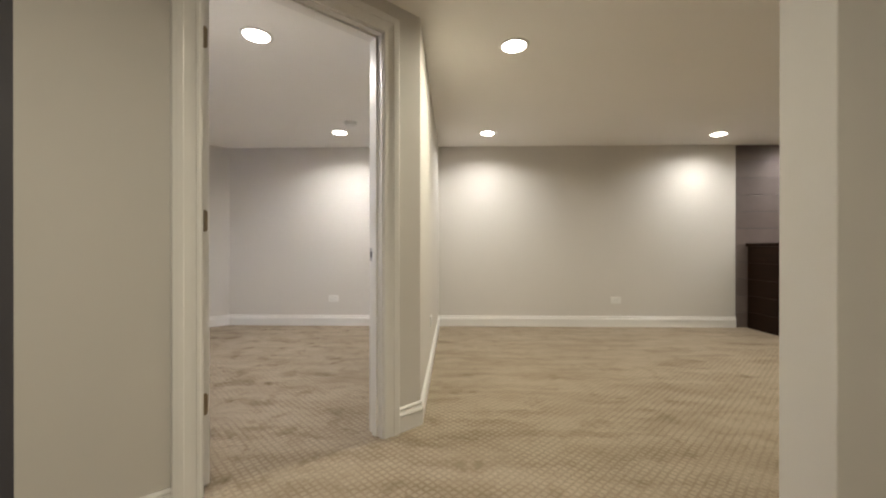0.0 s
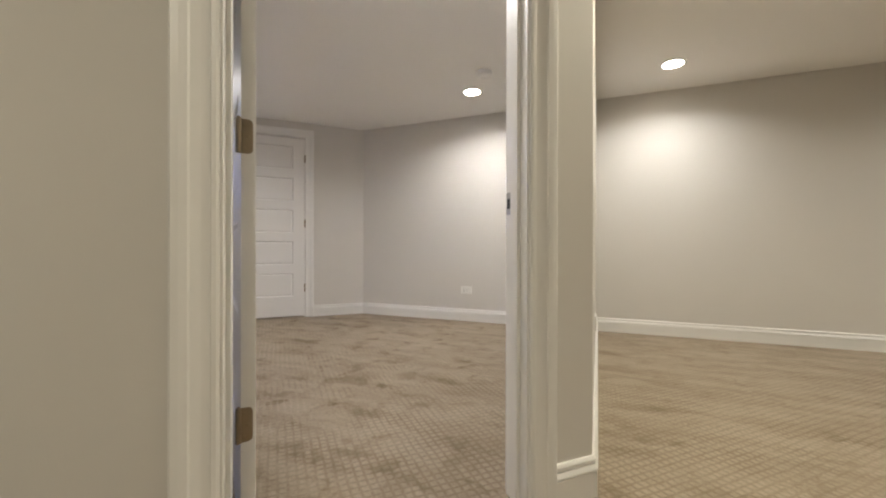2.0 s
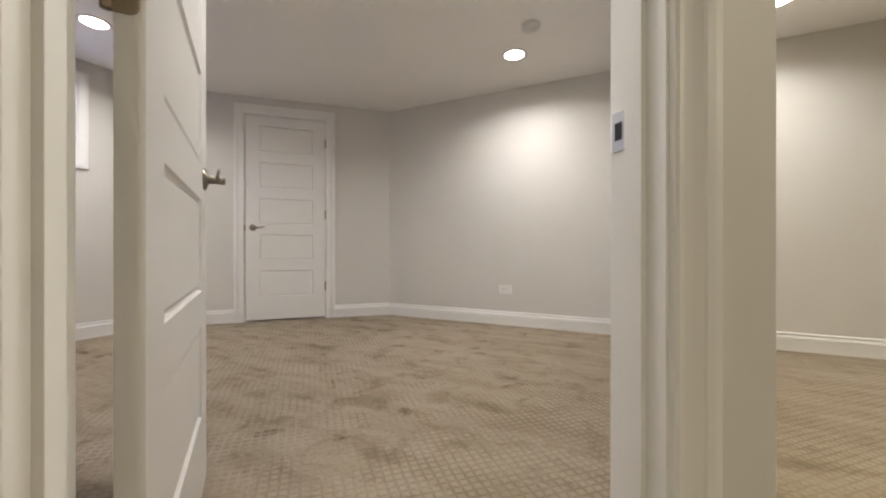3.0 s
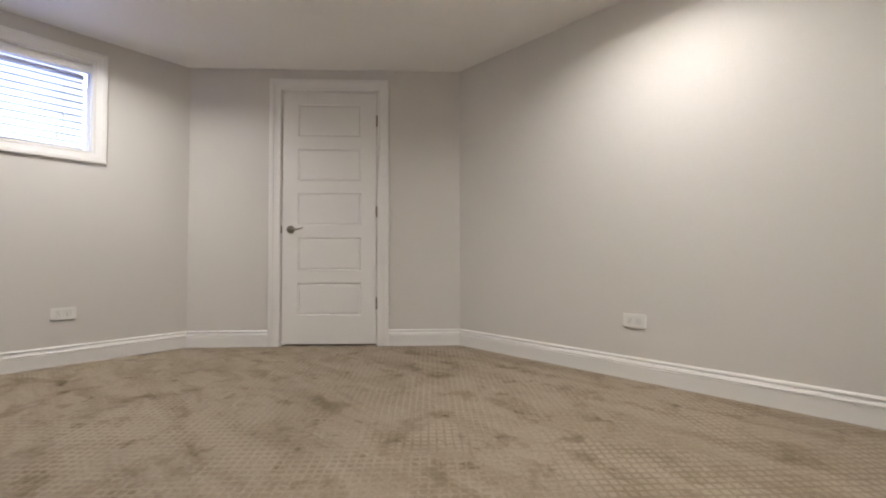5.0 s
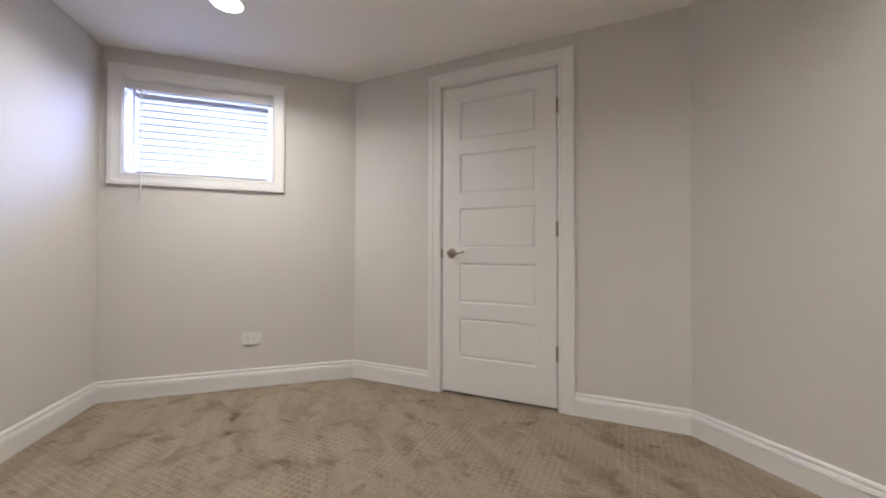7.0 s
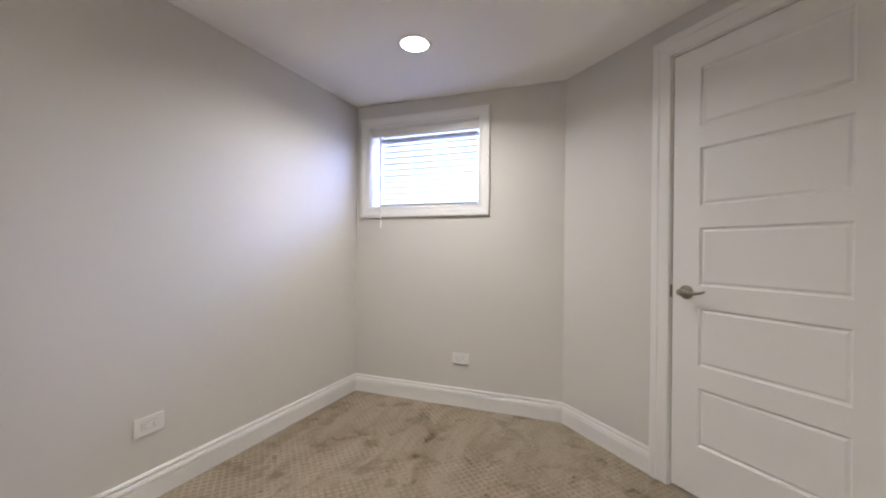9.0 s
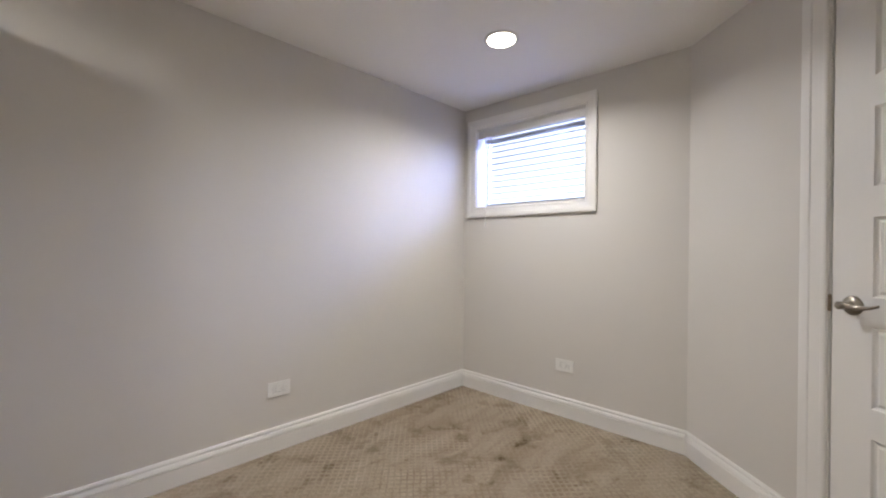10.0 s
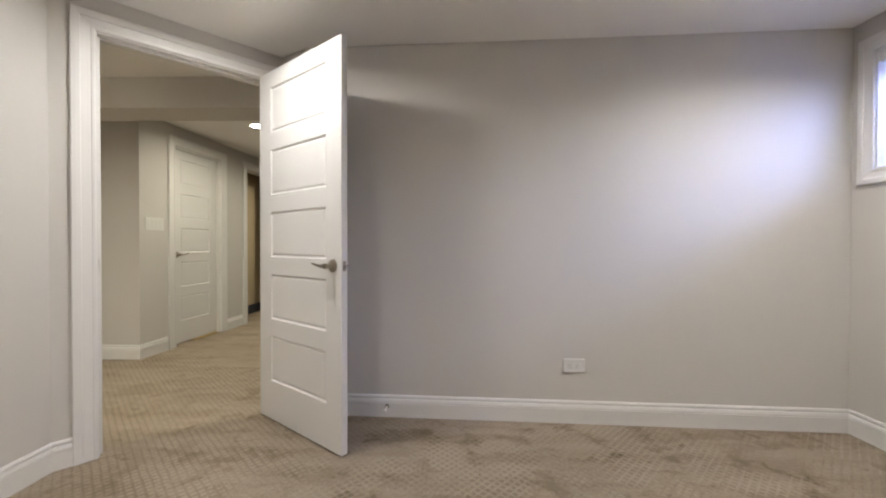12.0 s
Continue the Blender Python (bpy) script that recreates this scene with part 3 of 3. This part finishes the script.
# frame faces the hall
hx0, hx1 = HALL_DOOR[0] + 0.02, HALL_DOOR[1] - 0.02
casing(hall_door, mHW, hx0, hx1, 2.05)
jamb(hall_door, mHW, hx0, hx1, 2.05, 0.12, (-0.045, -0.012))
door_slab(hall_door, mHW @ pose(hx0 + 0.004, 0.014, -0.083), hx1 - hx0 - 0.008, 2.03)
lever(hall_door, mHW @ pose(hx0 + 0.07, HANDLE_Z, -0.048))
# brass strip put in for the yellow light in the gap below the slab
part("gap_light", box((hx0 + 0.3, 0.0, -0.09), (hx1 - 0.02, 0.010, -0.02), 0.002, mHW), M_BRASS, hall_door, "brass strip standing in for yellow light under the door")
opening = empty("opening_1", Matrix.Identity(4), "white cased opening at the hall's far end", "doorway", kind="structure")
casing(opening, mHW, HALL_OPEN[0] + 0.02, HALL_OPEN[1] - 0.02, 2.05)
jamb(opening, mHW, HALL_OPEN[0] + 0.02, HALL_OPEN[1] - 0.02, 2.05, 0.12, (-0.07, -0.04))
structure("baseboard", box((0.70, -2.6, 0), (0.715, -0.6, 0.13)), M_DARK, "black baseboard in the room beyond the hall", "baseboard")
structure("wall_beyond", box((0.715, -2.6, 0), (0.8, -0.6, H)), M_TAN, "plain tan painted wall beyond the hall opening", "wall")

# ---- window ----
win = empty("window_1", Matrix.Identity(4), "small high window with white casing, bright daylight outside", "window", kind="structure")
mW = wall_frame((WIN_X, WY0 - 1.0), (WIN_X, WY0))
# x along +y from WY0-1, y up; z into the room
if (mW.to_3x3() @ Vector((0, 0, 1))).x < 0:
    mW = mW @ Matrix.Diagonal((1, 1, -1, 1))


def win_sweep(path, prof):
    return sweep(path, prof, mW, True)


r = 0.006
a0, a1 = 1.0 - r, 1.0 + (WY1 - WY0) + r
z0, z1 = WZ0 - r, WZ1 + r
W_PROF = [(-o * 0.85, h) for o, h in C_PROF]
part("casing", win_sweep([(a0, z0), (a1, z0), (a1, z1), (a0, z1)], W_PROF), M_TRIM, win, "white moulded casing")
for lo, hi in (((0.985, WZ0 - 0.015, -T_WIN), (1.0, WZ1 + 0.015, 0)), ((a1 - r, WZ0 - 0.015, -T_WIN), (a1 - r + 0.015, WZ1 + 0.015, 0)),
               ((1.0, WZ0 - 0.015, -T_WIN), (a1 - r, WZ0, 0)), ((1.0, WZ1, -T_WIN), (a1 - r, WZ1 + 0.015, 0))):
    part("window_lining", box(lo, hi, 0, mW), M_TRIM, win)
S_PROF = [(0, -0.19), (0, -0.14), (0.010, -0.14), (0.014, -0.146), (0.014, -0.19)]
sash = part("sash", win_sweep([(1.0, WZ0), (a1 - r, WZ0), (a1 - r, WZ1), (1.0, WZ1)], S_PROF), M_TRIM, win, "white vinyl sash")
pane = part("pane", box((1.013, WZ0 + 0.013, -0.168), (a1 - r - 0.013, WZ1 - 0.013, -0.162), 0, mW), M_GLASS, sash, "clear glass pane")
pane.visible_shadow = False
tagged(part("backdrop", box((-7.2, -3.5, 1.5), (-7.18, 9.0, 7.5)), M_SKY), "bright overcast daylight outside the window", "backdrop", kind="structure")
structure("window_well", prism([(-5.75, 2.0), (-5.65, 2.0), (-5.65, 3.35), (-5.75, 3.35)], 0.9, 1.5), M_SILL, "concrete window well edge outside", "window well")

# blind
blind = empty("window_blind", Matrix.Translation((WIN_X - 0.100, (WY0 + WY1) / 2, WZ1)), "white slatted blind lowered in the window, slats turned open", "blind")
L2 = (WY1 - WY0) / 2 - 0.034
part("headrail", box((-0.026, -L2, -0.088), (0.024, L2, -0.062), 0.003), M_SLAT, blind, "white steel headrail")
VL = (WY1 - WY0) / 2 - 0.001
part("valance", sweep([(-VL, 0.0), (VL, 0.0)], [(-0.060, 0.0), (-0.060, 0.009), (-0.052, 0.012), (-0.014, 0.012), (-0.008, 0.009), (-0.001, 0.009), (-0.001, 0.0)],
                      pose(0.074, 0, 0) @ Matrix(((0, 0, 1, 0), (1, 0, 0, 0), (0, 1, 0, 0), (0, 0, 0, 1)))), M_TRIM, blind, "white moulded valance")
part("valance_clip", box((0.085, L2 - 0.02, -0.064), (0.090, L2 - 0.008, -0.030), 0.001), M_PLATE, blind, "clear plastic valance clip")
N_SLAT, PITCH = 10, 0.0475
slat_bm = bmesh.new()
rows = []
for i in range(7):
    u = i / 6 - 0.5
    rows.append((u * 0.050, 0.003 * (1 - 4 * u * u)))
vt = [[slat_bm.verts.new((x, s * (L2 - 0.004), z + h)) for x, z in rows] for s in (-1, 1) for h in (0.0012, -0.0012)]
for i in range(6):
    slat_bm.faces.new((vt[0][i], vt[0][i + 1], vt[2][i + 1], vt[2][i]))
    slat_bm.faces.new((vt[1][i], vt[3][i], vt[3][i + 1], vt[1][i + 1]))
    slat_bm.faces.new((vt[0][i], vt[1][i], vt[1][i + 1], vt[0][i + 1]))
    slat_bm.faces.new((vt[2][i], vt[2][i + 1], vt[3][i + 1], vt[3][i]))
slat_bm.faces.new((vt[0][0], vt[2][0], vt[3][0], vt[1][0]))
slat_bm.faces.new((vt[0][6], vt[1][6], vt[3][6], vt[2][6]))
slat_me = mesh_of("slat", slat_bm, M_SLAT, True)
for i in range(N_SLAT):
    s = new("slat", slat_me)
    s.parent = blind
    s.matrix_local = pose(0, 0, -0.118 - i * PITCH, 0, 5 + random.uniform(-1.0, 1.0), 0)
part("bottom_rail", box((-0.022, -L2 + 0.002, -0.600), (0.022, L2 - 0.002, -0.584), 0.003), M_SLAT, blind)
for y in (-0.30, 0.0, 0.30):
    for x in (-0.024, 0.024):
        bm = bmesh.new()
        add_cyl(bm, 0.0011, -0.595, -0.05, pose(x, y, 0), 6)
        part("ladder_cord", bm, M_SLAT, blind)
bm = bmesh.new()
add_cyl(bm, 0.0045, -0.70, -0.064, pose(0.128, -0.335, 0), 10)
add_box(bm, (0.0, -0.338, -0.072), (0.13, -0.332, -0.066))
part("wand", bm, M_PLATE, blind, "white plastic tilt wand")
wd = bmesh.new()
add_cyl(wd, 0.0065, -0.775, -0.70, pose(0.128, -0.335, 0), 10)
part("wand_grip", wd, M_PLATE, blind)
for yy, zz in ((0.27, -0.50), (0.30, -0.36)):
    part("cord_tassel", lathe([(0.002, zz), (0.006, zz - 0.03), (0.005, zz - 0.04)], 12, pose(0.036, yy, 0)), M_PLATE, blind)


# ---- fixtures ----
def can_light(x, y):
    ob = empty("ceiling_light", pose(x, y, H), "round white recessed ceiling light, switched on", "ceiling light", "recessed ceiling lights")
    part("trim_ring", lathe([(0.068, -0.001), (0.074, -0.006), (0.088, -0.007), (0.094, -0.003), (0.095, 0.0)], 36), M_TRIM, ob, smooth=True)
    bm = bmesh.new()
    bmesh.ops.create_circle(bm, cap_ends=True, segments=36, radius=0.0735, matrix=pose(0, 0, -0.0065))
    part("lens", bm, M_BULB, ob, "glowing frosted lens")


# the two unseen added cans get a fixture as well
for cx0, cy0 in ROOM_CANS + LIVING_CANS + HALL_CANS:
    can_light(cx0, cy0)

smoke = empty("smoke_detector", pose(-1.19, 4.30, H), "round white smoke detector on the ceiling", "smoke detector")
part("base", lathe([(0.066, 0.0), (0.066, -0.010), (0.060, -0.012)], 36), M_PLATE, smoke, smooth=True)
part("cover", lathe([(0.060, -0.012), (0.060, -0.024), (0.050, -0.034), (0.020, -0.038), (0.004, -0.038)], 36), M_PLATE, smoke)
part("test_button", lathe([(0.012, -0.037), (0.012, -0.041), (0.008, -0.042)], 20, pose(0.022, 0, 0)), M_PLATE, smoke)


def outlet(m, group="wall outlets"):
    ob = empty("wall_outlet", m, "white duplex outlet plate set sideways in the greige wall", "outlet", group)
    part("plate", box((-0.062, -0.040, 0), (0.062, 0.040, 0.009), 0.003), M_PLATE, ob)
    # dark pad round the insert: shade of the recess put into the colour
    part("insert_gap_shade", box((-0.0347, -0.0172, 0.005), (0.0347, 0.0172, 0.0093)), M_RECESS_SHADE, ob)
    part("insert", box((-0.034, -0.0165, 0.005), (0.034, 0.0165, 0.0105), 0.0012), M_PLATE, ob)
    # raised dark pads stand in for the shade inside slots and ground hole
    for sx in (-1, 1):
        for dy in (-0.0065, 0.0065):
            part("slot", box((sx * 0.019 - 0.0038, dy - 0.0011, 0.010), (sx * 0.019 + 0.0038, dy + 0.0011, 0.0108)), M_RECESS_SHADE, ob)
        bm = bmesh.new()
        add_cyl(bm, 0.0022, 0.010, 0.0108, pose(sx * 0.019 - 0.0085, 0, 0), 10)
        part("ground_hole", bm, M_RECESS_SHADE, ob)
    for sx in (-1, 1):
        bm = bmesh.new()
        add_cyl(bm, 0.003, 0.0085, 0.0102, pose(sx * 0.048, 0, 0), 12)
        part("screw", bm, M_PLATE, ob)
    return ob


def on_wall(p, q, along, z):
    """Pose on the wall face that runs from p to q, with z out to the right of that way."""
    return wall_frame(p, q) @ pose(along, z, 0)


back_m = wall_frame((-4, BACK_Y), (4, BACK_Y))
o1 = outlet(back_m @ pose(-1.665 + 4, 0.342, 0))
copy_thing(o1, back_m @ pose(1.885 + 4, 0.330, 0))
mw2 = wall_frame((WIN_X, 2.0), (WIN_X, 4.0))
copy_thing(o1, mw2 @ pose(1.01, 0.344, 0))
ml = wall_frame((-1.3, long_y(-1.3)), (WIN_X, long_y(WIN_X)))
copy_thing(o1, ml @ pose(3.055 - 1.3, 0.340, 0))

mp_face = wall_frame((PART_X, 2.0), (PART_X, 5.0))
copy_thing(o1, mp_face @ pose(1.55, 0.385, 0))

switch = empty("light_switch", mHW @ pose(0.165, 1.245, 0), "white four-gang rocker switch plate beside the hall door", "light switch")
part("plate", box((-0.105, -0.060, 0), (0.105, 0.060, 0.006), 0.0025), M_PLATE, switch)
for sx in (-0.069, -0.023, 0.023, 0.069):
    part("rocker", box((sx - 0.0165, -0.033, 0.005), (sx + 0.0165, 0.033, 0.0085), 0.002), M_PLATE, switch)

ds = empty("door_stop", ml @ pose(0.64, 0.068, 0.014), "white rigid door stop screwed to the baseboard", "door stop")
part("base", lathe([(0.013, 0), (0.013, 0.004), (0.006, 0.008)], 16), M_NICKEL, ds)
part("rod", lathe([(0.0045, 0.006), (0.0045, 0.066)], 12), M_PLATE, ds)
part("bumper", lathe([(0.008, 0.064), (0.010, 0.068), (0.010, 0.078), (0.007, 0.082)], 16), M_PLATE, ds, "white rubber bumper")

# ---- bar beside the block wall ----
bar = empty("bar_counter", pose(3.48, 3.6, 0), "dark espresso wood bar with a dark top against a plank wall", "bar")
part("body", box((0.025, 0, 0.0), (0.60, 1.655, 1.0), 0.003), M_WOOD, bar)
part("counter_top", box((-0.012, -0.02, 1.0), (0.64, 1.66, 1.04), 0.004), M_WOOD, bar, "dark wood counter top")
for i in range(5):
    part("board", box((0.0, 0.0, 0.003 + i * 0.1995), (0.024, 1.64, 0.1995 * (i + 1)), 0.0015), M_WOOD, bar)

vase = empty("glass_vase", pose(3.90, 4.98, 1.04), "clear glass cylinder standing on the bar", "vase")
part("body", lathe([(0.045, 0), (0.048, 0.004), (0.048, 0.26), (0.045, 0.26), (0.045, 0.012), (0.002, 0.012)], 32), M_GLASS, vase, smooth=True)
tap = empty("bar_tap", pose(4.06, 4.86, 1.04), "chrome arched bar tap", "tap")
part("body", lathe([(0.026, 0), (0.026, 0.006), (0.016, 0.012), (0.014, 0.10), (0.010, 0.11)], 24), M_STEELTUBE, tap, smooth=True)
cv = bpy.data.curves.new("spout", "CURVE")
cv.dimensions, cv.bevel_depth, cv.bevel_resolution = "3D", 0.009, 4
spl = cv.splines.new("BEZIER")
spl.bezier_points.add(2)
for bpnt, co, hl, hr in zip(spl.bezier_points, ((0, 0, 0.10), (-0.08, 0, 0.27), (-0.16, 0, 0.20)), ((0, 0, 0.05), (-0.03, 0, 0.27), (-0.16, 0, 0.24)), ((0, 0, 0.2), (-0.13, 0, 0.27), (-0.16, 0, 0.18))):
    bpnt.co, bpnt.handle_left, bpnt.handle_right = co, hl, hr
cv.materials.append(M_STEELTUBE)
sp_ob = new("spout", cv)
sp_ob.parent = tap
part("handle", box((-0.006, -0.06, 0.07), (0.006, 0.0, 0.082), 0.004), M_STEELTUBE, tap)

# ---- dark plank wall behind the bar, board by board ----
bw = tagged(part("wall_bar", box((BLOCK_X, BACK_Y + 0.018, 0), (EAST_X, BACK_Y + 0.15, H)), M_DARK), "dark painted plank wall behind the bar", "wall", kind="structure")
CH, J = 0.208, 0.005
z = 0.0
zt = 0.189
while z < H - 0.01:
    top = min(zt, H) - J
    ob = part("board", box((BLOCK_X + 0.001, -0.018, 0), (EAST_X, 0.0, top - z), 0.003), M_BLOCK, bw)
    ob.matrix_local = pose(0, BACK_Y + 0.018 + random.uniform(0, 0.003), z)
    z, zt = zt, zt + CH
